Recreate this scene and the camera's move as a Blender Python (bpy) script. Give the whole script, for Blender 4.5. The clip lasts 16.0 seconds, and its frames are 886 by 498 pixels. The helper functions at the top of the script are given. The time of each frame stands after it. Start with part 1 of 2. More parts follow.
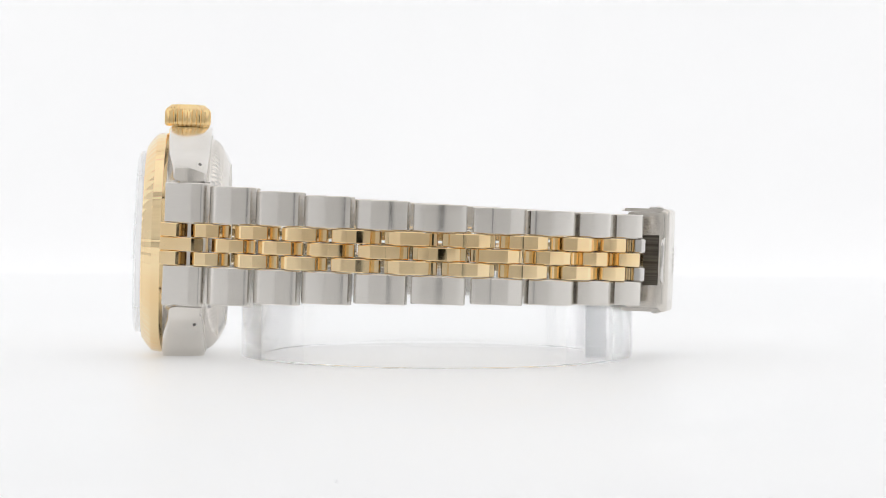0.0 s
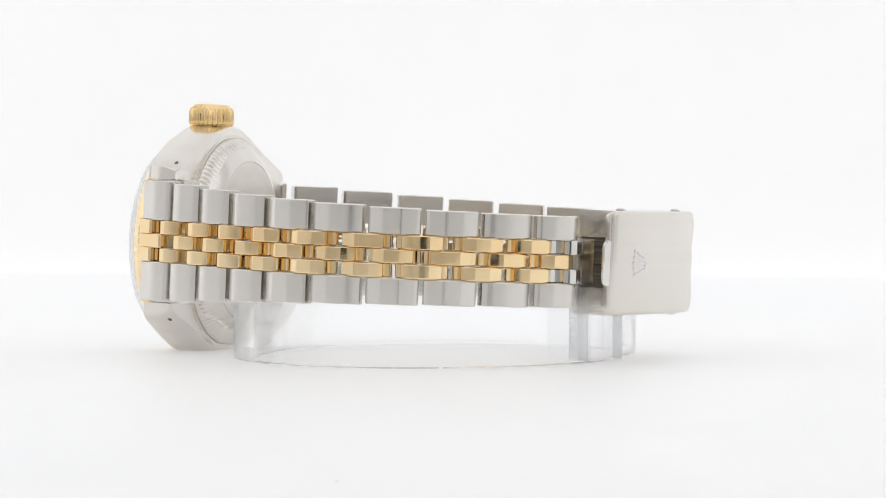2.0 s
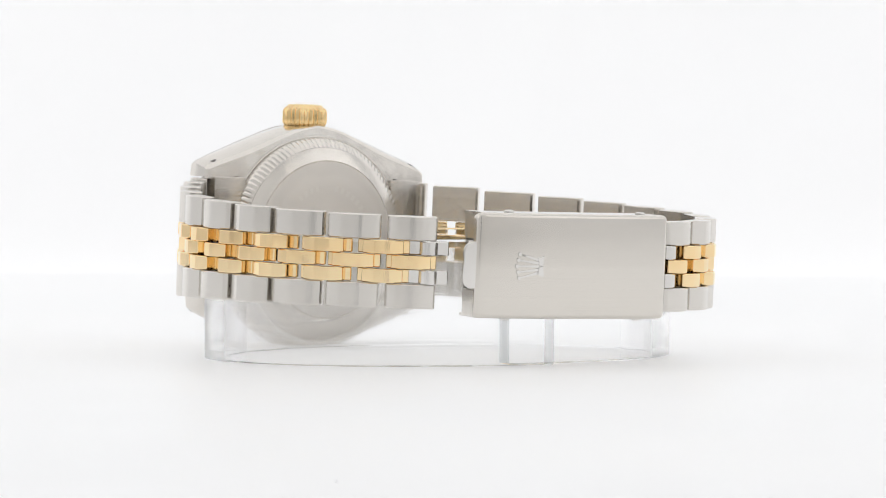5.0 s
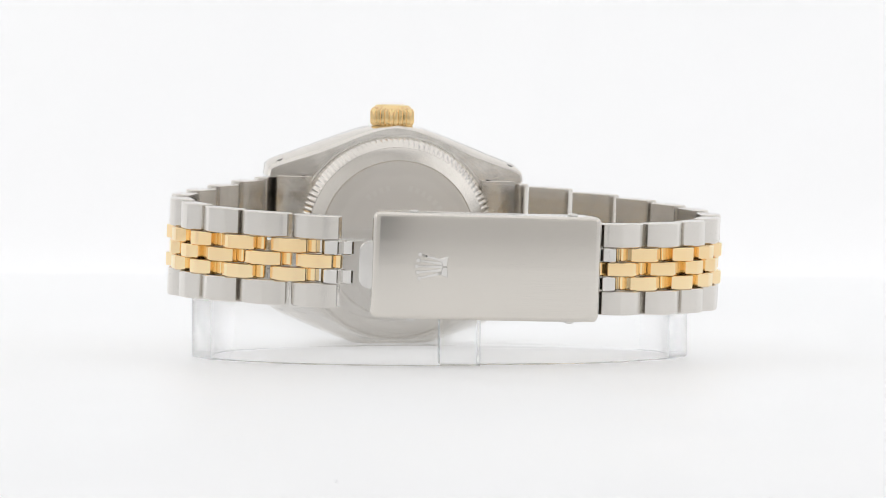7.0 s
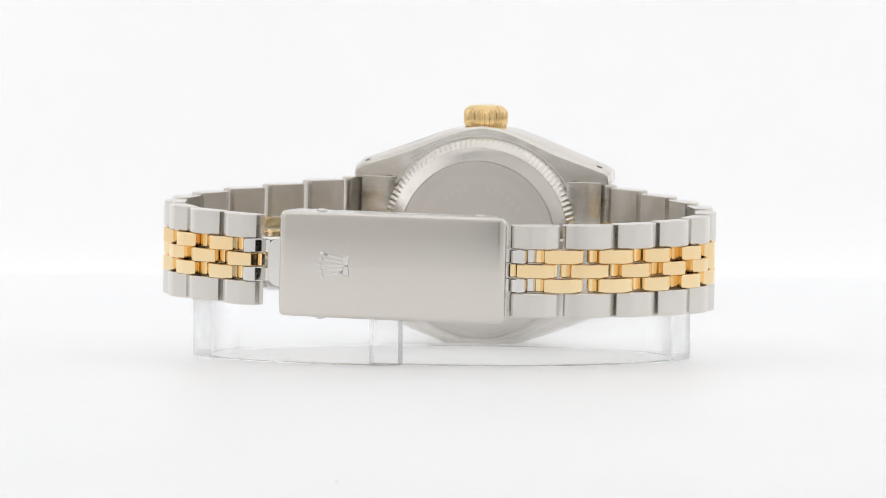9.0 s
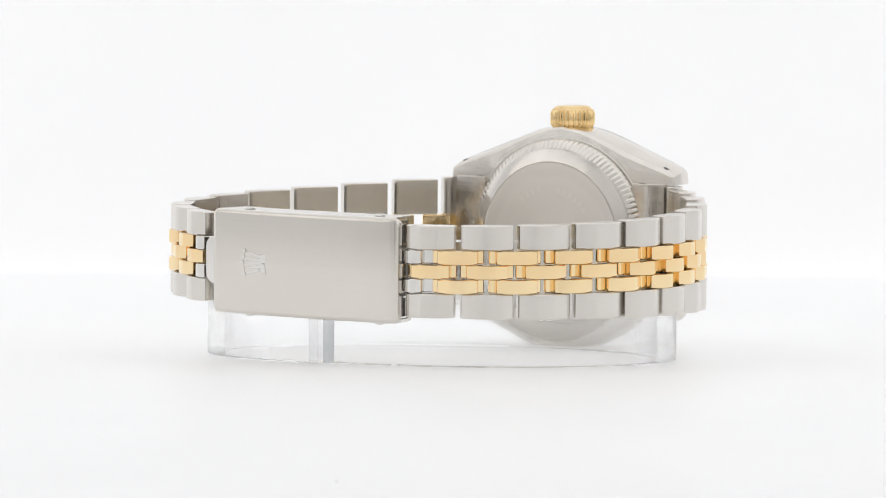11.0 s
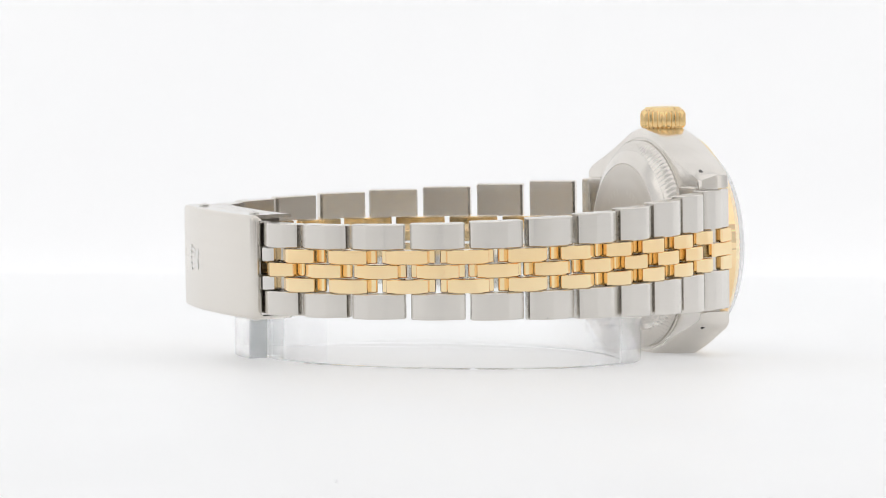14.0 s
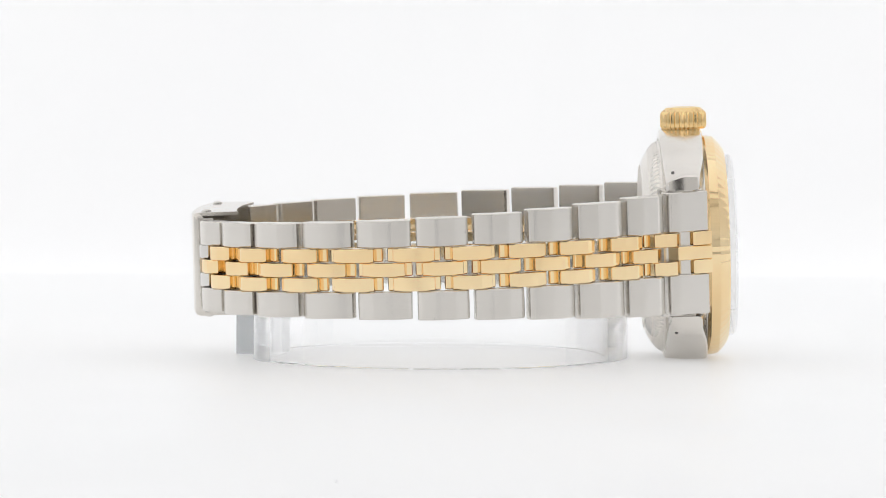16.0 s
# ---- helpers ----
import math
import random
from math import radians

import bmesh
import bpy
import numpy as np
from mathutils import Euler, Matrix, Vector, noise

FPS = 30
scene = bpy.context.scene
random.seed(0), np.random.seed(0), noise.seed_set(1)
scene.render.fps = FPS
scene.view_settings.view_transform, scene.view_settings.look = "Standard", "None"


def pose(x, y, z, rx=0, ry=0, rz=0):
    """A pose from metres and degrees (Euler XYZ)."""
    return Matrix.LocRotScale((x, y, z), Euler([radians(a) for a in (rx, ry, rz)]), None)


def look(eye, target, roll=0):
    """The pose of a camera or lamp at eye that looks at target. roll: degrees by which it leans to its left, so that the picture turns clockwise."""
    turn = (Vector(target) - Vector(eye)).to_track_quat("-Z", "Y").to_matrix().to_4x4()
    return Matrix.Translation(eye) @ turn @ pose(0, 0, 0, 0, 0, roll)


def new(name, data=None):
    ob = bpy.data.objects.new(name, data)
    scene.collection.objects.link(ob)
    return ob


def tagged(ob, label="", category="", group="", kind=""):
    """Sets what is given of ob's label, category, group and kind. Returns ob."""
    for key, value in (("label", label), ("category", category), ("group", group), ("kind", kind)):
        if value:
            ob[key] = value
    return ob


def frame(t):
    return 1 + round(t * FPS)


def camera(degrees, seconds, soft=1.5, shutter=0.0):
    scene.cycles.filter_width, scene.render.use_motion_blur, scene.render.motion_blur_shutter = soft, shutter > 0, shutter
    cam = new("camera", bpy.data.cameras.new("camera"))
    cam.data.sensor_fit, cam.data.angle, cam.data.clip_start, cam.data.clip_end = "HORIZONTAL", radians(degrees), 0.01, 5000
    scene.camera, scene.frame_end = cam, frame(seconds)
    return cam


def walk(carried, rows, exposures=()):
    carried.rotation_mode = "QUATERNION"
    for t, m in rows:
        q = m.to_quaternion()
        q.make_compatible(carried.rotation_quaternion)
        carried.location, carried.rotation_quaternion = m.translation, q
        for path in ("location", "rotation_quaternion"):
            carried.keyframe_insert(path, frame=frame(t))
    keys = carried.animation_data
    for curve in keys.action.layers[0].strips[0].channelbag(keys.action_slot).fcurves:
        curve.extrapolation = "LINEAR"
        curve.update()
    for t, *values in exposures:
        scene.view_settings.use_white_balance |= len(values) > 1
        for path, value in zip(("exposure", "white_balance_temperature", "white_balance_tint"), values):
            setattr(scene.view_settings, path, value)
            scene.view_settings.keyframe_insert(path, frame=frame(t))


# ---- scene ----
U = 0.00056                      # one drawing unit of the watch in metres
EYE_Z = 55.6 * U                 # height of the lens over the table
CASE_X = 1.2                     # centre of the watch case, in units
TILT_X, TILT_Y, CENTRE_Z = 1.78, 1.4, 21.25


def turn_at(t):
    """Degrees by which the turntable has turned at t seconds."""
    u = (t - 8) / 8
    return 0.85 - 91.68 * u - 0.37 * u * u + 1.21 * u ** 3


# ---- camera: stands still ----
cam = camera(10.37, 16.0, soft=0.95)
EYE = (0.0, -0.56, EYE_Z)
AIM = (0.0017 * 0.56, 0.0, EYE_Z - 0.0338 * 0.56)
cam.data.dof.use_dof, cam.data.dof.focus_distance, cam.data.dof.aperture_fstop = True, 0.537, 180
walk(cam, [(0, look(EYE, AIM, 0.25)), (16.0, look(EYE, AIM, 0.25))], exposures=[(0, -0.28), (16.0, -0.28)])

# ---- light: a white photo tent with soft lamps above and at both sides ----
world = bpy.data.worlds.new("studio")
scene.world = world
world.use_nodes = True
world.node_tree.nodes["Background"].inputs[0].default_value = (1, 1, 1, 1)
world.node_tree.nodes["Background"].inputs[1].default_value = 0.02


def softbox(name, eye, target, w, h, watts, color=(1, 0.99, 0.982)):
    d = bpy.data.lights.new(name, "AREA")
    d.shape, d.size, d.size_y, d.energy, d.color = "RECTANGLE", w, h, watts, color
    ob = new(name, d)
    ob.matrix_world = look(eye, target)
    return ob


softbox("softbox_top", (0, -0.1, 0.62), (0, -0.08, 0), 0.9, 0.6, 0.74)
softbox("softbox_side", (-0.56, -0.18, 0.3), (0, -0.1, 0.03), 0.6, 0.55, 0.58)
softbox("softbox_side", (0.56, -0.18, 0.3), (0, -0.1, 0.03), 0.6, 0.55, 0.58)


# ---- materials ----
def shader(name, color, rough=0.5, metal=0.0):
    m = bpy.data.materials.new(name)
    m.use_nodes = True
    b = m.node_tree.nodes["Principled BSDF"]
    b.inputs["Base Color"].default_value = (*color, 1)
    b.inputs["Roughness"].default_value = rough
    b.inputs["Metallic"].default_value = metal
    return m, m.node_tree, b


def texture(tree, stretch, scale, detail=4.0):
    co = tree.nodes.new("ShaderNodeTexCoord")
    mp = tree.nodes.new("ShaderNodeMapping")
    mp.inputs["Scale"].default_value = stretch
    nz = tree.nodes.new("ShaderNodeTexNoise")
    nz.inputs["Scale"].default_value = scale
    nz.inputs["Detail"].default_value = detail
    tree.links.new(co.outputs["Object"], mp.inputs["Vector"])
    tree.links.new(mp.outputs["Vector"], nz.inputs["Vector"])
    return nz.outputs["Fac"]


def ramp(tree, fac, lo, hi, a=0.3, b=0.7):
    r = tree.nodes.new("ShaderNodeMapRange")
    r.interpolation_type = "SMOOTHERSTEP"
    r.inputs["From Min"].default_value, r.inputs["From Max"].default_value = a, b
    r.inputs["To Min"].default_value, r.inputs["To Max"].default_value = lo, hi
    tree.links.new(fac, r.inputs["Value"])
    return r.outputs["Result"]


def tint(tree, b, fac, dark, light):
    mx = tree.nodes.new("ShaderNodeMix")
    mx.data_type = "RGBA"
    mx.inputs["A"].default_value, mx.inputs["B"].default_value = (*dark, 1), (*light, 1)
    tree.links.new(fac, mx.inputs["Factor"])
    tree.links.new(mx.outputs["Result"], b.inputs["Base Color"])


def relief(tree, b, fac, strength, dist):
    bp = tree.nodes.new("ShaderNodeBump")
    bp.inputs["Strength"].default_value, bp.inputs["Distance"].default_value = strength, dist
    tree.links.new(fac, bp.inputs["Height"])
    tree.links.new(bp.outputs["Normal"], b.inputs["Normal"])


def grain(tree, lines, drift):
    """Straight scratches that run level round the bracelet, slightly broken along their way."""
    co = tree.nodes.new("ShaderNodeTexCoord")
    sp = tree.nodes.new("ShaderNodeSeparateXYZ")
    tree.links.new(co.outputs["Object"], sp.inputs[0])
    nz = tree.nodes.new("ShaderNodeTexNoise")
    nz.noise_dimensions = "1D"
    nz.inputs["Detail"].default_value = 3.0
    nz.inputs["Scale"].default_value = lines
    mul = tree.nodes.new("ShaderNodeMath")
    mul.operation = "MULTIPLY_ADD"
    mul.inputs[1].default_value = drift
    tree.links.new(texture(tree, (137, 151, 173), 1.0, 1.0), mul.inputs[0])
    tree.links.new(sp.outputs["Z"], mul.inputs[2])
    tree.links.new(mul.outputs[0], nz.inputs["W"])
    return nz.outputs["Fac"]


def brushed(name, dark, light, lines=15000, drift=0.0, rough=(0.2, 0.27), bump=0.015):
    m, tr, b = shader(name, light, 0.3, 1.0)
    fine = grain(tr, lines, drift)
    broad = grain(tr, 700, 0.0)
    tint(tr, b, ramp(tr, fine, 0, 1), dark, light)
    tr.links.new(ramp(tr, broad, *rough), b.inputs["Roughness"])
    relief(tr, b, fine, bump, 0.00002)
    return m


def specks(m, amount=0.7):
    """Sparse dark spots of grime mixed into a metal's colour."""
    tr = m.node_tree
    b = tr.nodes["Principled BSDF"]
    was = b.inputs["Base Color"].links[0].from_socket
    mx = tr.nodes.new("ShaderNodeMix")
    mx.data_type = "RGBA"
    mx.inputs["B"].default_value = (0.22, 0.2, 0.17, 1)
    info = tr.nodes.new("ShaderNodeObjectInfo")
    co = tr.nodes.new("ShaderNodeTexCoord")
    add = tr.nodes.new("ShaderNodeVectorMath")
    add.operation = "ADD"
    tr.links.new(co.outputs["Object"], add.inputs[0])
    tr.links.new(info.outputs["Random"], add.inputs[1])
    nz = tr.nodes.new("ShaderNodeTexNoise")
    nz.inputs["Scale"].default_value, nz.inputs["Detail"].default_value = 900, 3.0
    tr.links.new(add.outputs[0], nz.inputs["Vector"])
    tr.links.new(ramp(tr, nz.outputs["Fac"], 0, amount, 0.74, 0.8), mx.inputs["Factor"])
    tr.links.new(was, mx.inputs["A"])
    tr.links.new(mx.outputs["Result"], b.inputs["Base Color"])


def polished(name, dark, light, rough=(0.05, 0.14)):
    m, tr, b = shader(name, light, 0.1, 1.0)
    wear = texture(tr, (511, 467, 539), 1.0, 3.0)
    broad = texture(tr, (113, 127, 119), 1.0, 2.0)
    tint(tr, b, ramp(tr, broad, 0, 1), dark, light)
    tr.links.new(ramp(tr, wear, *rough), b.inputs["Roughness"])
    relief(tr, b, wear, 0.015, 0.00002)
    return m


STEEL_LINK = brushed("brushed_steel_links", (0.73, 0.7, 0.655), (0.755, 0.725, 0.68), 15000, 0.0, (0.2, 0.25), 0.005)
specks(STEEL_LINK)
STEEL_CLASP = brushed("brushed_steel_clasp", (0.735, 0.7, 0.645), (0.765, 0.73, 0.675), 12000, 0.0, (0.22, 0.27), 0.007)
STEEL = polished("polished_steel", (0.7, 0.68, 0.65), (0.77, 0.75, 0.72))
STEEL_CASE = polished("satin_steel_case", (0.74, 0.705, 0.655), (0.79, 0.755, 0.705), (0.14, 0.24))
STEEL_MATT = brushed("matt_steel_back", (0.78, 0.745, 0.695), (0.82, 0.785, 0.735), 6000, 0.0003, (0.42, 0.52))
# dark base colour holds the shade inside the clasp's open ends
STEEL_SHADED = brushed("painted_shade_steel", (0.1, 0.09, 0.075), (0.2, 0.18, 0.15), 3000, 0.0003, (0.3, 0.45))
GOLD = polished("polished_gold", (0.94, 0.7, 0.39), (0.97, 0.77, 0.47))
GOLD_DEEP = polished("worn_gold", (0.88, 0.63, 0.3), (0.93, 0.7, 0.38), (0.1, 0.22))
ENGRAVED = brushed("engraved_steel", (0.78, 0.75, 0.7), (0.83, 0.8, 0.75), 6000, 0.0003, (0.4, 0.5))
HOLE_SHADE, _, _ = shader("painted_hole_shade", (0.14, 0.13, 0.12), 0.5, 0.6)
DIAL = brushed("silver_dial", (0.7, 0.69, 0.67), (0.76, 0.75, 0.73), 2000, 0.0003)

ACRYLIC, tr_, b_ = shader("clear_acrylic", (0.995, 0.998, 1.0), 0.03)
b_.inputs["Transmission Weight"].default_value = 1.0
b_.inputs["IOR"].default_value = 1.2
b_.inputs["Alpha"].default_value = 0.8
b_.inputs["Coat Weight"].default_value = 0.15
tr_.links.new(ramp(tr_, texture(tr_, (150, 150, 150), 1.0), 0.01, 0.06), b_.inputs["Roughness"])
# grey-blue colour stands in for reflections inside the clear cut ends
CUT_SHEEN, tr_, b_ = shader("painted_reflection_acrylic", (0.7, 0.75, 0.77), 0.55)
b_.inputs["Transmission Weight"].default_value = 0.0
b_.inputs["Alpha"].default_value = 0.3
tint(tr_, b_, texture(tr_, (3000, 3000, 600), 1.0), (0.62, 0.68, 0.7), (0.72, 0.77, 0.79))
CRYSTAL, _, b_ = shader("sapphire_crystal", (0.9, 0.92, 0.94), 0.03)
b_.inputs["Alpha"].default_value = 0.3
b_.inputs["IOR"].default_value = 1.6
b_.inputs["Coat Weight"].default_value = 1.0

# glow in the surface stands for light from below; no lamp there
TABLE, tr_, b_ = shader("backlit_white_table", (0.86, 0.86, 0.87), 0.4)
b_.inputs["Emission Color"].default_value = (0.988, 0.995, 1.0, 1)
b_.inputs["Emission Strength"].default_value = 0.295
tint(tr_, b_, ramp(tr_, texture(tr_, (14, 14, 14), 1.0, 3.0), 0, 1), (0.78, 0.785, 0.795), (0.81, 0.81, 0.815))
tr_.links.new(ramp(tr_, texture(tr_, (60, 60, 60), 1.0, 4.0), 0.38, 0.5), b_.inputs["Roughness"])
FABRIC, tr_, b_ = shader("white_fabric", (0.9, 0.9, 0.91), 0.8)
tint(tr_, b_, ramp(tr_, texture(tr_, (9, 9, 9), 1.0, 3.0), 0, 1), (0.89, 0.89, 0.90), (0.91, 0.91, 0.915))
relief(tr_, b_, texture(tr_, (900, 900, 900), 1.0, 2.0), 0.05, 0.0003)
# added glow in the cloth brightens the backdrop; no lamp stands behind
GLOW_CLOTH, tr_, b_ = shader("glowing_white_fabric", (0.9, 0.9, 0.91), 0.8)
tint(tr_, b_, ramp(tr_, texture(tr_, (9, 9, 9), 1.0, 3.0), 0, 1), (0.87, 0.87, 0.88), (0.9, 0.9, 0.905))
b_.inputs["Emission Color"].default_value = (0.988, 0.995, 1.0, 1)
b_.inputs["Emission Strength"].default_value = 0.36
FRONT_CLOTH, tr_, b_ = shader("off_white_cloth", (0.74, 0.73, 0.71), 0.8)
tint(tr_, b_, ramp(tr_, texture(tr_, (9, 9, 9), 1.0, 3.0), 0, 1), (0.83, 0.82, 0.805), (0.88, 0.87, 0.855))
GREY, tr_, b_ = shader("unseen_dark_grey", (0.42, 0.41, 0.4), 0.9)
tint(tr_, b_, ramp(tr_, texture(tr_, (12, 12, 12), 1.0, 3.0), 0, 1), (0.05, 0.045, 0.04), (0.08, 0.073, 0.066))
DUST, tr_, b_ = shader("dark_dust", (0.06, 0.055, 0.05), 0.9)
tint(tr_, b_, texture(tr_, (9000, 9000, 9000), 1.0), (0.04, 0.04, 0.04), (0.1, 0.09, 0.08))


# ---- mesh helpers, in units ----
def finish(name, bm, material, sharp=32):
    bmesh.ops.recalc_face_normals(bm, faces=bm.faces)
    bm.transform(Matrix.Scale(U, 4))
    me = bpy.data.meshes.new(name)
    bm.to_mesh(me)
    bm.free()
    me.materials.append(material)
    me.polygons.foreach_set("use_smooth", [True] * len(me.polygons))
    me.set_sharp_from_angle(angle=radians(sharp))
    return me


def part(name, bm, material, parent, label="", m=None, sharp=32):
    """One mesh under a thing or a part; m is its pose in units. bm may be a ready mesh, to share it."""
    me = bm if isinstance(bm, bpy.types.Mesh) else finish(name, bm, material, sharp)
    ob = new(name, me)
    ob.parent = parent
    if m is not None:
        m = m.copy()
        m.translation *= U
        ob.matrix_local = m
    if label:
        ob["label"] = label
    return ob


def loft(points, rings, bm=None):
    """A plan outline, counter-clockwise or not, carried up through rings of (height, inset)."""
    bm = bm or bmesh.new()
    n = len(points)
    ps = [Vector(p) for p in points]
    turn = sum(ps[i].x * ps[(i + 1) % n].y - ps[(i + 1) % n].x * ps[i].y for i in range(n))
    side = 1 if turn > 0 else -1
    inner = []
    for i in range(n):
        a, b = (ps[i] - ps[i - 1]).normalized(), (ps[(i + 1) % n] - ps[i]).normalized()
        na, nb = Vector((-a.y, a.x)) * side, Vector((-b.y, b.x)) * side
        m = na + nb
        m = m.normalized() if m.length > 1e-6 else na
        inner.append(m * min(1.6, 1 / max(0.3, m.dot(na))))
    rows = [[bm.verts.new((*(p + q * inset), z)) for p, q in zip(ps, inner)] for z, inset in rings]
    for lo, hi in zip(rows, rows[1:]):
        for i in range(n):
            bm.faces.new((lo[i], lo[(i + 1) % n], hi[(i + 1) % n], hi[i]))
    bm.faces.new(rows[0][::-1]), bm.faces.new(rows[-1])
    return bm


def soft_prism(points, z0, z1, b):
    """The same with rounded shoulders."""
    return loft(points, [(z0, b), (z0 + 0.08, b * 0.38), (z0 + 0.2, 0), (z1 - 0.2, 0), (z1 - 0.08, b * 0.38), (z1, b)])


def prism(points, z0, z1, bevel=0.0):
    """A plan outline raised from z0 to z1, its rims chamfered."""
    if not bevel:
        return loft(points, [(z0, 0), (z1, 0)])
    return loft(points, [(z0, bevel), (z0 + bevel, 0), (z1 - bevel, 0), (z1, bevel)])


def lathe(profile, n=96, flute=None, close=False):
    """A profile of (radius, height) turned round z; flute(i, k) gives a factor on the radius."""
    bm = bmesh.new()
    rings = []
    for k, (r, h) in enumerate(profile):
        ring = []
        for i in range(n):
            a = 2 * math.pi * i / n
            q = r * (flute(i, k) if flute else 1)
            ring.append(bm.verts.new((q * math.cos(a), q * math.sin(a), h)))
        rings.append(ring)
    pairs = list(zip(rings, rings[1:]))
    if close:
        pairs.append((rings[-1], rings[0]))
    for a, b in pairs:
        for i in range(n):
            bm.faces.new((a[i], a[(i + 1) % n], b[(i + 1) % n], b[i]))
    if not close:
        bm.faces.new(rings[0][::-1])
        bm.faces.new(rings[-1])
    return bm


def frame_at(c, d, z=0.0):
    """A pose whose x runs along d in plan and whose y points away from the middle of the bracelet."""
    d = Vector(d).normalized()
    n = Vector((-d.y, d.x))
    if n.dot(Vector(c)) < 0:
        d, n = -d, -n
    return Matrix(((d.x, n.x, 0, c[0]), (d.y, n.y, 0, c[1]), (0, 0, 1, z), (0, 0, 0, 1)))


# ---- the tent: table, cove, walls ----
def plate(name, x0, x1, y0, y1, z0, z1, material):
    bm = bmesh.new()
    bmesh.ops.create_cube(bm, size=1.0)
    bm.transform(Matrix.Translation(((x0 + x1) / 2, (y0 + y1) / 2, (z0 + z1) / 2)) @ Matrix.Diagonal((x1 - x0, y1 - y0, z1 - z0, 1)))
    me = bpy.data.meshes.new(name)
    bm.to_mesh(me)
    bm.free()
    me.materials.append(material)
    return new(name, me)


BACK, SIDE, FRONT, TOP = 0.26, 0.62, -0.66, 0.72
TABLE_EDGE, LOW = -0.39, -0.2
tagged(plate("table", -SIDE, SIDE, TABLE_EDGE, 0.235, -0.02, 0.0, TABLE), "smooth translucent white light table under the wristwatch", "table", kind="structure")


def build_cove():
    bm = bmesh.new()
    prof = [(0.235, 0.0)] + [(0.235 + 0.025 * math.sin(a), 0.025 - 0.025 * math.cos(a)) for a in [math.pi / 2 * k / 12 for k in range(1, 13)]] + [(BACK, TOP)]
    prof = prof + [(y + 0.01, z) for y, z in prof[::-1][:1]] + [(BACK + 0.01, -0.02), (0.235, -0.02)]
    lo = [bm.verts.new((-SIDE, y, z)) for y, z in prof]
    hi = [bm.verts.new((SIDE, y, z)) for y, z in prof]
    n = len(prof)
    for i in range(n):
        bm.faces.new((lo[i], lo[(i + 1) % n], hi[(i + 1) % n], hi[i]))
    bm.faces.new(lo), bm.faces.new(hi[::-1])
    bmesh.ops.recalc_face_normals(bm, faces=bm.faces)
    me = bpy.data.meshes.new("backdrop")
    bm.to_mesh(me)
    bm.free()
    me.materials.append(GLOW_CLOTH)
    me.polygons.foreach_set("use_smooth", [True] * len(me.polygons))
    me.set_sharp_from_angle(angle=radians(40))
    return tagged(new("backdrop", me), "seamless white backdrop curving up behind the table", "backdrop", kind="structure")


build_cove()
tagged(plate("wall_west", -SIDE - 0.01, -SIDE, FRONT, BACK, LOW, TOP, FABRIC), "white fabric side of the photo tent", "wall", kind="structure")
tagged(plate("wall_east", SIDE, SIDE + 0.01, FRONT, BACK, LOW, TOP, FABRIC), "white fabric side of the photo tent", "wall", kind="structure")
# unseen dark wall and floor, added to give the metal dark reflections
tagged(plate("wall_south", -SIDE, SIDE, FRONT - 0.01, FRONT, LOW, TOP, GREY), "unseen dark grey wall added beyond the tent opening for the metal to mirror", "wall", kind="structure")
tagged(plate("floor", -SIDE, SIDE, FRONT, BACK, LOW - 0.01, LOW, GREY), "unseen dark grey floor added below the light table for the metal to mirror", "floor", kind="structure")
for name, x0, x1, z0 in (("wall_front_west", -SIDE, -0.034, LOW), ("wall_front_east", 0.034, SIDE, LOW), ("wall_front_top", -0.034, 0.034, 0.16)):
    tagged(plate(name, x0, x1, -0.51, -0.505, z0, TOP, FRONT_CLOTH), "white fabric front of the photo tent beside its opening", "wall", kind="structure")
tagged(plate("ceiling", -SIDE, SIDE, FRONT, BACK + 0.01, TOP, TOP + 0.01, FABRIC), "white fabric top of the photo tent", "ceiling", kind="structure")


# ---- clear C-shaped stand ----
def build_stand():
    stand = new("watch_stand")
    a0, b0, cx = 51.3, 39.6, 1.3
    thick, height, n = 3.9, 25.0, 120
    lo, hi = radians(-90 - 9.5), radians(270 - 1.0)
    outer, inner = [], []
    for i in range(n + 1):
        s = i / n
        a = lo + (hi - lo) * s
        grow = 0.0
        if s > 0.9:
            grow = 1.0 * ((s - 0.9) / 0.1) ** 1.5          # the outer end steps outwards
        if s < 0.1:
            grow = -4.6 * ((0.1 - s) / 0.1)         # the inner end steps inwards
        ca, sa = math.cos(a), math.sin(a)
        px, py = cx + (a0 + grow) * ca, (b0 + grow) * sa
        k = Vector((ca / (a0 + grow), sa / (b0 + grow))).normalized()
        outer.append((px, py))
        inner.append((px - thick * k.x, py - thick * k.y))
    bm = loft(outer + inner[::-1], [(0.03, 0.1), (0.13, 0), (height - 0.4, 0), (height, 0.4)])
    ring = part("ring", bm, ACRYLIC, stand)
    ring.visible_shadow = False
    for o, q in ((outer, inner), (outer[::-1], inner[::-1])):
        mid0, step = (Vector(o[0]) + Vector(q[0])) / 2, (Vector(o[0]) - Vector(o[1])).normalized()
        a, b = Vector(o[0]) * 0.97 + mid0 * 0.03, Vector(q[0]) * 0.97 + mid0 * 0.03
        pts = [a + step * 0.03, a + step * 0.09, b + step * 0.09, b + step * 0.03]
        part("cut_end", prism([tuple(p) for p in pts], 0.25, height - 0.4, 0.02), CUT_SHEEN, ring, "saw-cut end with its inner reflection painted grey-blue")
    return tagged(stand, "clear acrylic C-shaped stand ring on the white table", "watch stand")


stand = build_stand()

# ---- wristwatch ----
watch = tagged(new("wristwatch"), "two-tone steel and gold wristwatch standing on its side, bracelet closed", "wristwatch")
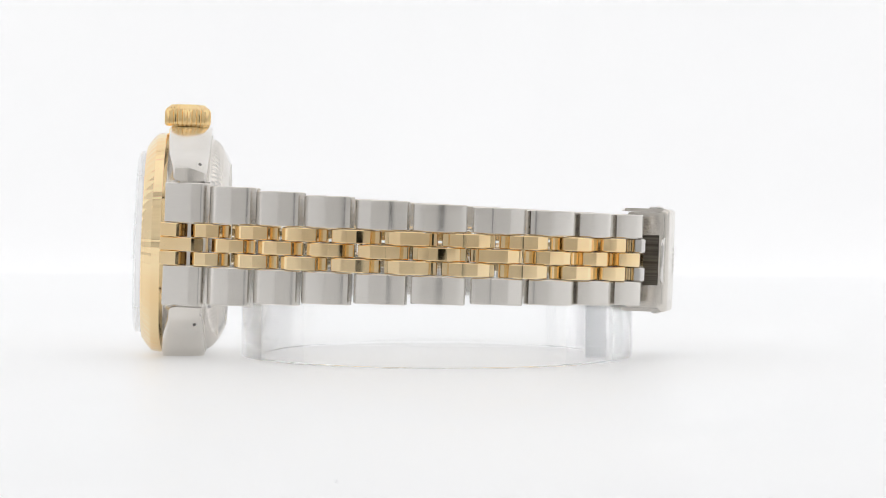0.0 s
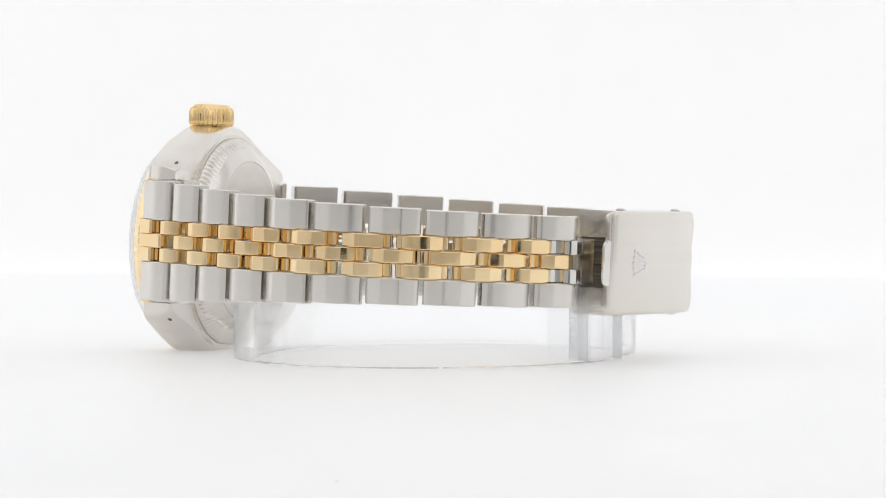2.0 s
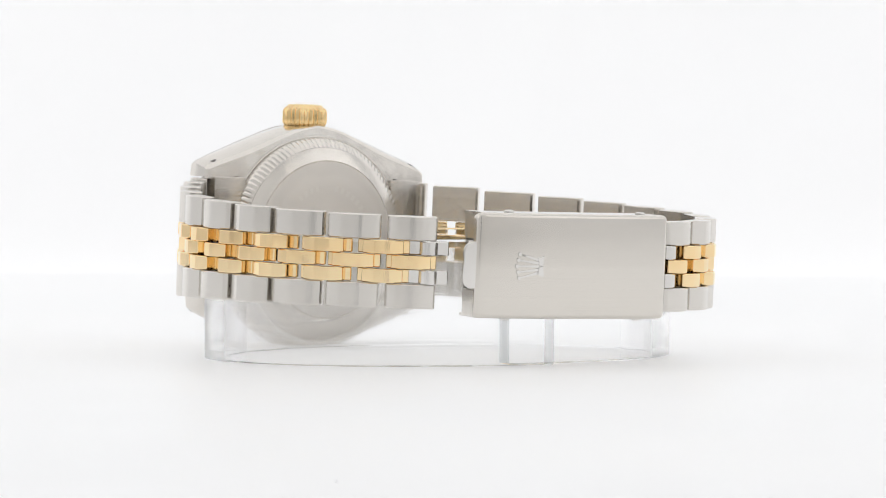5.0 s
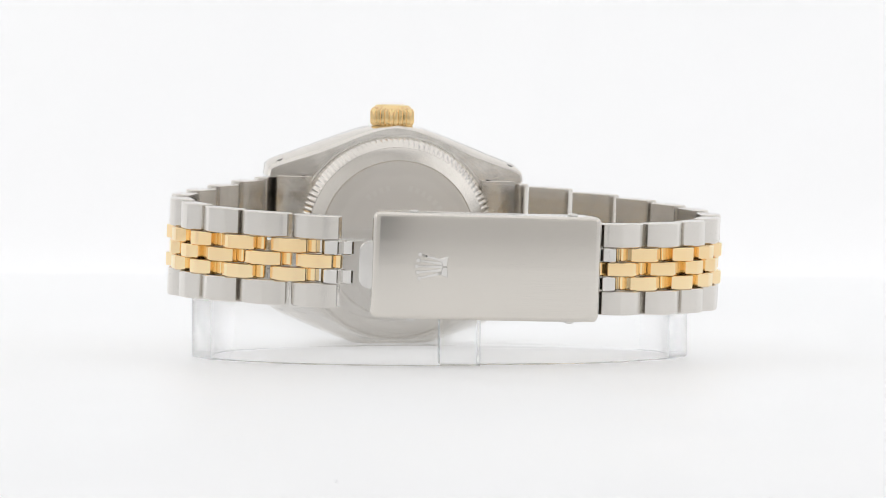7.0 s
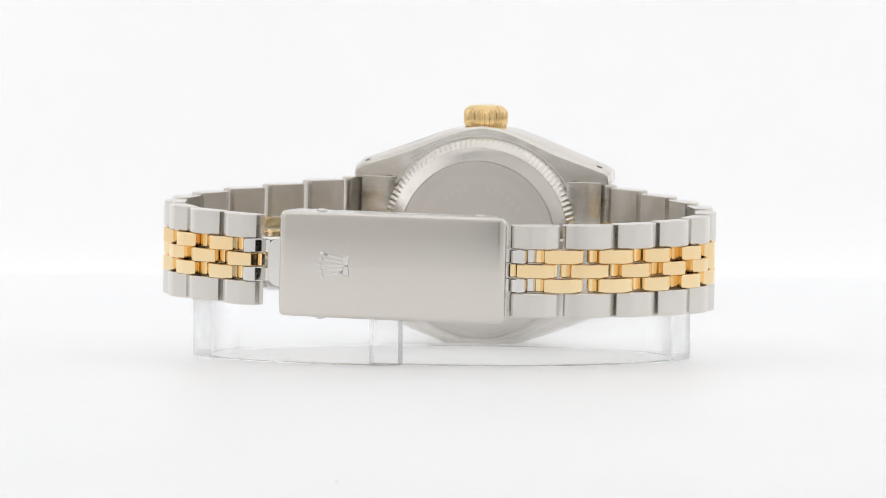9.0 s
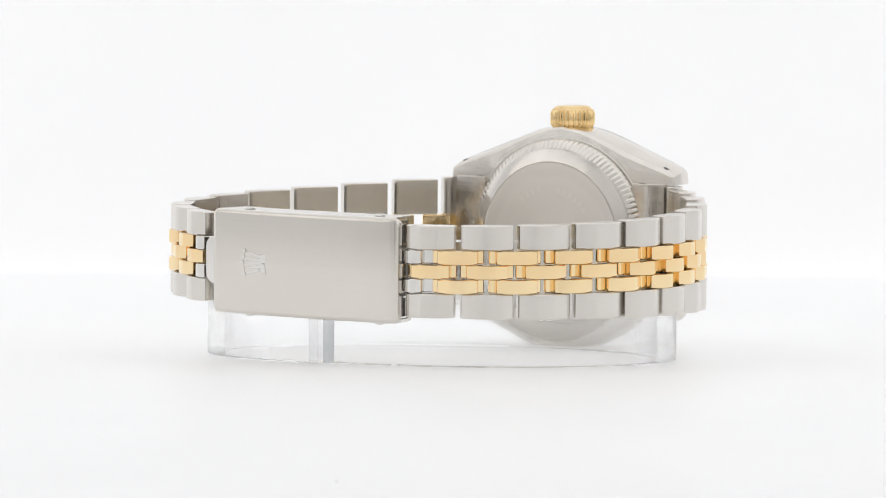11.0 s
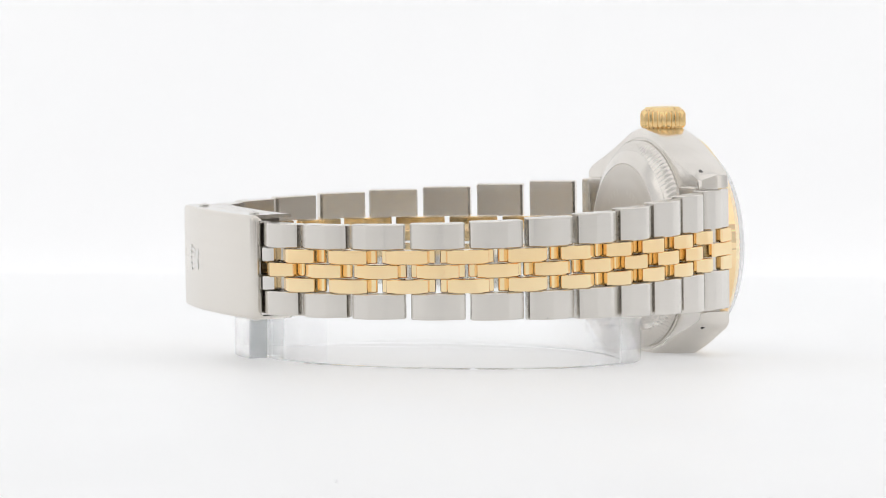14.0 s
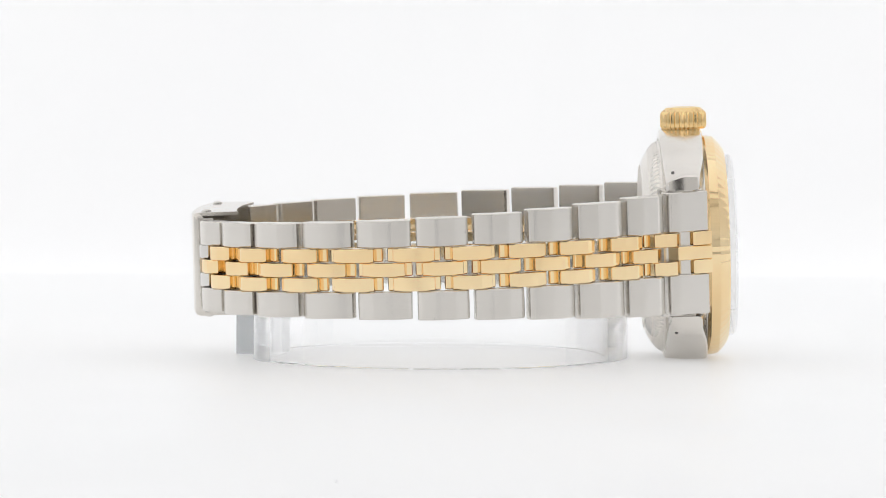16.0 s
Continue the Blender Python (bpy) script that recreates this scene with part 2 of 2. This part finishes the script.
CASE = Matrix(((1, 0, 0, CASE_X), (0, 0, 1, 0), (0, -1, 0, 0), (0, 0, 0, 1)))   # turned parts: z runs towards the dial


def build_case():
    upper = [(0, 24.1), (3, 24.0), (6, 23.5), (9, 22.6), (12, 21.5), (16, 20.0), (20, 18.5), (24, 17.1), (26.6, 16.1), (27.8, 15.2), (28.1, 12.6)]
    notch = [(24, 12.45), (20.2, 12.4), (19.6, 8), (19.6, 0)]
    right = upper + notch
    quarter = right + [(x, -z) for x, z in right[::-1][1:]]
    loop = quarter + [(-x, z) for x, z in quarter[::-1][1:-1]]
    bm = loft(loop, [(46.0, 0.6), (46.5, 0.12), (47.2, 0), (49.5, 0), (53.6, 0), (54.2, 0.2), (54.5, 0.7)])
    for v in bm.verts:
        over = max(0.0, abs(v.co.x) - 13) / 16
        if abs(v.co.y) > 13:
            v.co.y *= 1 - 0.065 * min(1.0, abs(v.co.x) / 15) * min(1.0, max(0.0, (49.5 - v.co.z) / 3.5))
        v.co.z -= (-0.2 if v.co.z < 51 else 2.0) * over ** 1.35
    # prism's plan is (x, z of the watch); its height is the depth
    bm.transform(Matrix(((1, 0, 0, CASE_X), (0, 0, 1, 0), (0, 1, 0, 0), (0, 0, 0, 1))))
    part("case_band", bm, STEEL_CASE, watch, "polished steel case with four pointed lugs")
    for sx in (-1, 1):
        for sz in (-1, 1):
            m = Matrix.Translation((CASE_X + sx * 25.2, 48.0, sz * 16.02)) @ pose(0, 0, 0, 0 if sz > 0 else 180, 0, 0) @ pose(0, 0, 0, 0, sx * 20, 0)
            # a solid disc, not cut in: the hole's shade is its dark colour
            part("lug_hole", lathe([(0.75, -0.3), (0.75, 0.06), (0.5, 0.08)], 20), HOLE_SHADE, watch, "drilled hole drawn as a small disc, its shade painted dark", m)

    # back: fluted ring, polished slope, matt disc
    teeth = 110
    bm = lathe([(21.6, 46.3), (21.5, 45.6), (21.35, 45.2), (20.9, 44.5), (19.6, 43.5), (19.2, 43.3), (18.8, 44.5)], teeth * 4,
               lambda i, k: 1.0 - ((0.0, 0.004, 0.012, 0.004)[i % 4] if 2 <= k <= 4 else 0.0))
    back = part("case_back", bm, STEEL_CASE, watch, "finely fluted steel ring", CASE, 20)
    part("groove", lathe([(22.1, 46.5), (22.1, 45.95), (21.75, 45.9), (21.7, 46.5)], 96), ENGRAVED, back, "thin seam round the back")
    part("slope", lathe([(19.6, 43.9), (19.4, 43.3), (18.2, 42.6), (16.8, 42.05), (16.5, 42.3)], 96), STEEL_CASE, back, "polished sloping ring")
    part("disc", lathe([(16.7, 42.4), (16.5, 41.95), (11, 41.65), (5, 41.5), (0.2, 41.47)], 96), STEEL_MATT, back, "matt steel disc")
    for sx in (-1, 1):
        blk = [(sx * x + CASE_X, y) for x, y in ((18.6, 45.2), (22, 44.6), (26.0, 45.4), (26.4, 47.5), (25.4, 51.5), (19, 53))]
        part("end_piece", prism(blk, -12.7, 12.7, 0.1), STEEL_CASE, watch, "satin steel piece between the lugs")
    for k, a in enumerate((38, 46, 54, 62, 70, 78, 104, 112, 120, 128)):
        r = 11.0
        bar = prism([(-0.4, -0.6), (0.4, -0.6), (0.4, 0.6), (-0.4, 0.6)], -0.08, 0.03)
        m = Matrix.Translation((r * math.cos(radians(a)), -r * math.sin(radians(a)), 41.7)) @ Matrix.Rotation(-radians(a - 90), 4, "Z")
        part("engraving", bar, ENGRAVED, back, "worn engraved mark", m)

    part("case_ring", lathe([(21.0, 47.0), (21.7, 48.2), (22.0, 54.6), (20, 54.8)], 96), STEEL_CASE, watch, "satin steel ring under the bezel", CASE)
    # gold bezel with flutes, crystal, dial
    flutes = 72
    bm = lathe([(20.8, 54.0), (22.3, 54.2), (22.5, 54.9), (22.2, 56.7), (21.0, 57.9), (19.7, 58.8), (19.0, 58.9), (18.7, 58.6)], flutes * 4,
               lambda i, k: 1.0 - (0.007 * abs((i % 4) - 2) / 2 if 3 <= k <= 5 else 0.0))
    proud = Matrix.Translation((0, 0.25, 0)) @ CASE
    part("bezel", bm, GOLD, watch, "fluted polished gold bezel", proud, 25)
    glass = part("crystal", lathe([(18.75, 58.75), (18.75, 60.0), (18.3, 60.5), (12, 60.9), (0.2, 61.0)], 96), CRYSTAL, watch, "clear domed watch glass", proud)
    glass.visible_shadow = False
    part("dial", lathe([(18.6, 58.45), (18.6, 58.68), (0.2, 58.69)], 64), DIAL, watch, "silver dial", proud)

    # winding crown on top
    n = 26
    up = Matrix.Translation((0.9, 51.2, -0.5))
    bm = lathe([(2.6, 24.3), (4.3, 24.35), (4.7, 24.8), (4.75, 25.3), (4.75, 27.3), (4.5, 27.9), (4.0, 28.3), (3.6, 28.75), (2.6, 28.95), (0.2, 29.0)], n * 4,
               lambda i, k: 1.0 - (0.075 if i % 4 == 0 and 1 <= k <= 5 else 0.03 if i % 4 in (1, 3) and 1 <= k <= 5 else 0.0))
    wind = part("winding_crown", bm, GOLD_DEEP, watch, "knurled gold winding crown", up, 28)
    part("collar", lathe([(3.7, 21.8), (3.7, 23.7), (3.4, 24.2), (2, 24.25)], n * 4,
                         lambda i, k: 1.0 - (0.06 if i % 4 == 0 and k <= 1 else 0.0)), GOLD_DEEP, wind, "", None, 28)


build_case()

# bracelet joints in plan, from the case round to the clasp
SIDE_A = [(-25.3, 53.4), (-30.2, 46.2), (-37.1, 36.9), (-43.7, 27.3), (-49.7, 17), (-53.7, 5.7), (-54.2, -6.2), (-52, -17.7), (-46.1, -27.9), (-37.3, -35.7), (-28.2, -42.1)]
SIDE_B = [(25.8, 53.6), (31.3, 46.3), (39.3, 37.9), (46.9, 27.9), (52.5, 17.9), (55.9, 7.1), (57.3, -4.3), (55.5, -16.1), (50.4, -26.9), (43.3, -36.5), (33.7, -43.2), (23.5, -47.3)]
GOLD_EDGE, ROW = 4.24, 2.82


def half_width(s):
    """Half the width of the bracelet; s runs from 0 at the case to 1 at the clasp."""
    return 12.15 - 3.15 * (1 - (1 - min(1.0, max(0.0, s))) ** 2.0)


def steel_outline(length, bulge=1.15):
    h = length / 2
    half = [(h, -1.35), (h * 0.985, -0.75), (h * 0.93, -0.42), (h * 0.8, 0.0), (h * 0.6, 0.46 * bulge), (h * 0.38, 0.86 * bulge), (h * 0.3, 0.94 * bulge), (h * 0.1, bulge)]
    return half + [(-x, y) for x, y in half[::-1]] + [(-h * 0.97, -2.6), (-h * 0.9, -3.3), (h * 0.9, -3.3), (h * 0.97, -2.6)]


def gold_outline(pitch, body=0.35, bulge=1.0):
    h, e = pitch * body, pitch * 0.442
    half = [(e, -3.1), (e, -2.65), (e - 0.12, -2.4), (e - 0.35, -2.3), (h + 0.02, -2.2), (h, -1.0), (h * 0.995, -0.55), (h * 0.975, -0.36), (h * 0.92, -0.22),
            (h * 0.42, 0.86 * bulge), (h * 0.37, 0.94 * bulge), (h * 0.2, 0.985 * bulge), (h * 0.06, bulge)]
    return half + [(-x, y) for x, y in half[::-1]] + [(-h * 0.9, -3.2), (h * 0.9, -3.2)]


def build_side(joints, inset):
    """One half of the bracelet; inset draws its links in from the line of joints."""
    n = len(joints) - 1
    for i in range(n):
        a, b = Vector(joints[i]), Vector(joints[i + 1])
        c, d, pitch = (a + b) / 2, b - a, (b - a).length
        m = frame_at(c, d) @ Matrix.Translation((0, -inset, 0))
        hw = half_width((i - 0.5) / (n - 1))
        if i == 0:                                      # the end link, fixed between the lugs
            ol = steel_outline(pitch - 1.0, 0.5)
            toward = 1 if (m.to_3x3() @ Vector((1, 0, 0))).y > 0 else -1
            ol = [(x + toward * 2.3 if x * toward > pitch * 0.35 else x, y) for x, y in ol]     # reaches in under the bezel
            for z0, z1 in ((GOLD_EDGE + 0.02, hw + 0.1), (-hw - 0.1, -GOLD_EDGE - 0.02)):
                part("end_link", prism(ol, z0, z1, 0.18), STEEL_LINK, watch, "brushed steel end link between the lugs", m)
            for k in (-1, 0, 1):
                h = pitch / 2
                lo, hi = (h * 0.36, h * 0.93 + 2.3) if k else (-h * 0.5, h * 0.93 + 2.3)
                pts = [(toward * x, y) for x, y in ((lo, -3.0), (hi, -3.0), (hi, 0.1), (lo + 0.5, 0.45), (lo, 0.1))]
                part("end_link_insert", prism(pts, k * ROW - ROW / 2 + 0.05, k * ROW + ROW / 2 - 0.05, 0.14), GOLD, watch, "polished gold insert", m)
            continue
        ol = steel_outline(pitch - 1.3)
        for z0, z1 in ((GOLD_EDGE + 0.05, hw), (-hw, -GOLD_EDGE - 0.05)):
            part("outer_link", prism(ol, z0, z1, 0.2), STEEL_LINK, watch, "", m, 20)
        part("middle_link", soft_prism(gold_outline(pitch), -ROW / 2 + 0.05, ROW / 2 - 0.05, 0.2), GOLD, watch, "polished gold link", m, 16)
    for i in range(1, n + 1):                           # the two gold rows that bridge the joints
        a, b = Vector(joints[i - 1]), Vector(joints[min(i + 1, n)])
        last = i == n
        pitch = (b - a).length / (1 if last else 2)
        c = Vector(joints[i]) + (Vector(joints[i - 1]) - Vector(joints[i])).normalized() * (pitch * 0.2 if last else 0)
        m = frame_at(c, b - a) @ Matrix.Translation((0, -inset, 0))
        for k in (-1, 1):
            z0, z1 = k * ROW - ROW / 2 + 0.05, k * ROW + ROW / 2 - 0.05
            if last:
                part("connector", prism(gold_outline(pitch * 0.8, 0.2, 0.6), z0, z1, 0.16), STEEL, watch, "small polished steel connector", m)
            else:
                part("inner_link", soft_prism(gold_outline(pitch), z0, z1, 0.2), GOLD, watch, "polished gold link", m, 16)


build_side(SIDE_A, 0.0)
build_side(SIDE_B, 0.0)


# ---- folding clasp ----
def build_clasp():
    mid, sag, half = 0.85, 2.4, 23.0
    radius = (half * half + sag * sag) / (2 * sag)
    cy = -49.2 + radius

    def at(x, inset, z):
        a = (x - mid) / radius
        r = radius - inset + 0.06 * max(0.0, x - mid)
        return (mid + r * math.sin(a), cy - r * math.cos(a), z)

    def sweep(section, x0, x1, n, ends=0.0):
        bm = bmesh.new()
        rows = []
        for i in range(n + 1):
            x = x0 + (x1 - x0) * (0.5 - 0.5 * math.cos(math.pi * i / n) if ends else i / n)
            dip = 0.0
            if ends:
                u = max(0.0, 1 - min(x - x0, x1 - x) / ends)
                dip = ends * 0.75 * (1 - math.sqrt(max(0.0, 1 - u * u)))
            rows.append([bm.verts.new(at(x, q + dip, z - math.copysign(dip * 0.95, z))) for q, z in section])
        k = len(section)
        for a, b in zip(rows, rows[1:]):
            for j in range(k):
                bm.faces.new((a[j], a[(j + 1) % k], b[(j + 1) % k], b[j]))
        bm.faces.new(rows[0]), bm.faces.new(rows[-1][::-1])
        return bm

    H = 10.35
    arc = [(0.9 - 0.9 * math.sin(a), H - 0.9 + 0.9 * math.cos(a)) for a in [math.pi / 2 * k / 4 for k in range(5)]]
    # cover plate with rounded long edges
    sec = [(0.95, H)] + arc + [(q, -z) for q, z in arc[::-1]] + [(0.95, -H), (0.95, -H + 0.7), (0.85, -H + 0.95), (0.85, H - 0.95), (0.95, H - 0.7)]
    clasp = part("clasp_cover", sweep(sec, mid - 23.7, mid + 22.2, 56, 1.4), STEEL_CLASP, watch, "brushed steel folding clasp cover", None, 40)
    for s in (-1, 1):
        sec = [(0.95, s * H), (8.8, s * H), (9.2, s * (H - 0.15)), (9.2, s * (H - 0.6)), (8.8, s * (H - 0.7)), (0.95, s * (H - 0.7))]
        part("flange", sweep(sec, mid - 22.9, mid + 21.3, 24), STEEL_CASE, clasp)
        for x in (-15.6, 17.0):
            m = Matrix.Translation(at(mid + x, 3.0, s * (H + 0.02))) @ pose(0, 0, 0, 0 if s > 0 else 180)
            part("rivet", lathe([(1.0, -0.2), (1.0, 0.25), (0.6, 0.5), (0.1, 0.52)], 16), STEEL, clasp, "", m)
    part("blade", sweep([(4.4, 8.9), (5.2, 8.9), (5.2, -8.9), (4.4, -8.9)], mid - 21.8, mid + 21.9, 20), STEEL_CASE, clasp, "inner folding blade")

    def grille(x, bars, material, deep=0.6):
        """Bars across an open end: each is inset from, inset to, z from, z to."""
        for q0, q1, z0, z1 in bars:
            part("end_bar", sweep([(q0, z0), (q1, z0), (q1, z1), (q0, z1)], x, x + deep, 1), material, clasp)

    # lid end: two polished blocks beside a recessed mouth in painted shade with a bright inner sheet
    grille(mid - 21.9, [(0.9, 8.4, -5.0, 5.0)], STEEL_SHADED, 0.4)
    for z0, z1 in ((5.05, 9.6), (-9.6, -5.05)):
        part("end_block", sweep([(1.2, z0), (8.0, z0), (8.5, z0 + 0.3), (8.5, z1 - 0.3), (8.0, z1), (1.2, z1)], mid - 22.7, mid - 20.5, 2), STEEL_CASE, clasp, "polished steel end block")
    grille(mid - 22.3, [(5.2, 8.4, -4.6, 4.6)], STEEL, 0.35)
    grille(mid - 22.6, [(8.0, 8.5, -4.95, 4.95)], STEEL, 0.7)
    # other end: three slotted frames before a wall in painted shade, and two plain bars
    grille(mid + 21.5, [(0.9, 6.2, -9.6, 9.6)], STEEL_SHADED, 0.4)
    for z0, z1 in ((5.0, 9.3), (-1.3, 1.3), (-9.3, -5.0)):
        grille(mid + 22.0, [(1.4, 3.9, z0, z0 + 0.35), (1.4, 3.9, z1 - 0.35, z1), (1.4, 1.75, z0 + 0.36, z1 - 0.36), (3.5, 3.9, z0 + 0.36, z1 - 0.36)], STEEL, 0.5)
    grille(mid + 22.0, [(1.4, 3.9, 1.9, 4.3), (1.4, 3.9, -4.3, -1.9)], STEEL_CASE, 0.5)
    # lip by which the clasp is opened
    tab = []
    for k in range(9):
        a = math.pi / 2 * k / 8
        tab.append((-1.4 - 2.2 * math.sin(a), 2.6 + 2.1 * math.cos(a)))
    tab = [(0.6, 4.7)] + tab + [(x, -z) for x, z in tab[::-1]] + [(0.6, -4.7)]
    bm = prism(tab, -0.35, 0.35, 0.2)
    base = Vector(at(mid - 22.5, 0.9, 0))
    ang = -22.5 / radius
    m = Matrix.Translation(base) @ Matrix.Rotation(ang, 4, "Z") @ Matrix(((1, 0, 0, 0), (0, 0, 1, 0), (0, 1, 0, 0), (0, 0, 0, 1)))
    part("lip", bm, STEEL, clasp, "rounded polished opening lip", m)
    # raised emblem: five tapering bars with knobs over a curved foot
    ex = mid - 11.9

    def raised(name, pts, height=0.13):
        """A flat shape on the cover, its rim sloping down."""
        mean = sum((Vector(p) for p in pts), Vector((0, 0))) / len(pts)
        bm = bmesh.new()
        rows = [[bm.verts.new(at(ex + q.x, inset, q.y)) for q in [mean + (Vector(p) - mean) * k for p in pts]] for inset, k in ((0.06, 1.12), (-height, 0.9))]
        n = len(pts)
        bm.faces.new(rows[0][::-1]), bm.faces.new(rows[1])
        for i in range(n):
            bm.faces.new((rows[0][i], rows[0][(i + 1) % n], rows[1][(i + 1) % n], rows[1][i]))
        return part(name, bm, STEEL, clasp)

    for k in range(-2, 3):
        root, tip = Vector((1.9, k * 0.62)), Vector((-2.6 + 0.28 * abs(k), k * 1.12))
        d = (tip - root).normalized()
        n = Vector((-d.y, d.x))
        raised("emblem_bar", [root + n * 0.3, tip + n * 0.17, tip - n * 0.17, root - n * 0.3])
        knob = tip + d * 0.4
        raised("emblem_knob", [(knob.x + 0.44 * math.cos(a), knob.y + 0.44 * math.sin(a)) for a in [2 * math.pi * i / 14 for i in range(14)]], 0.18)
    for k in (-1, 1):
        raised("emblem_foot", [(1.75, 1.65 * k), (3.2, 2.05 * k), (2.95, 0.06 * k), (2.1, 0.06 * k)])


build_clasp()


# ---- a speck of dust on the table ----
def build_speck():
    bm = bmesh.new()
    bmesh.ops.create_icosphere(bm, subdivisions=1, radius=0.00009)
    for v in bm.verts:
        v.co.x *= 1.3
        v.co.z = v.co.z * 0.5 + 0.00004
    me = bpy.data.meshes.new("dust_speck")
    bm.to_mesh(me)
    bm.free()
    me.materials.append(DUST)
    ob = new("dust_speck", me)
    ob.location = (-0.0076, -0.179, 0)
    return tagged(ob, "tiny dark speck of dust on the white table", "dust")


build_speck()


def motions():
    times = [k * 0.5 for k in range(33)]
    walk(watch, [(t, pose(0, 0, CENTRE_Z * U, TILT_X, TILT_Y, turn_at(t)) @ Matrix.Translation((0, 0.3 * U, 0))) for t in times])
    walk(stand, [(t, pose(0, 0, 0, 0, 0, turn_at(t))) for t in times])


motions()
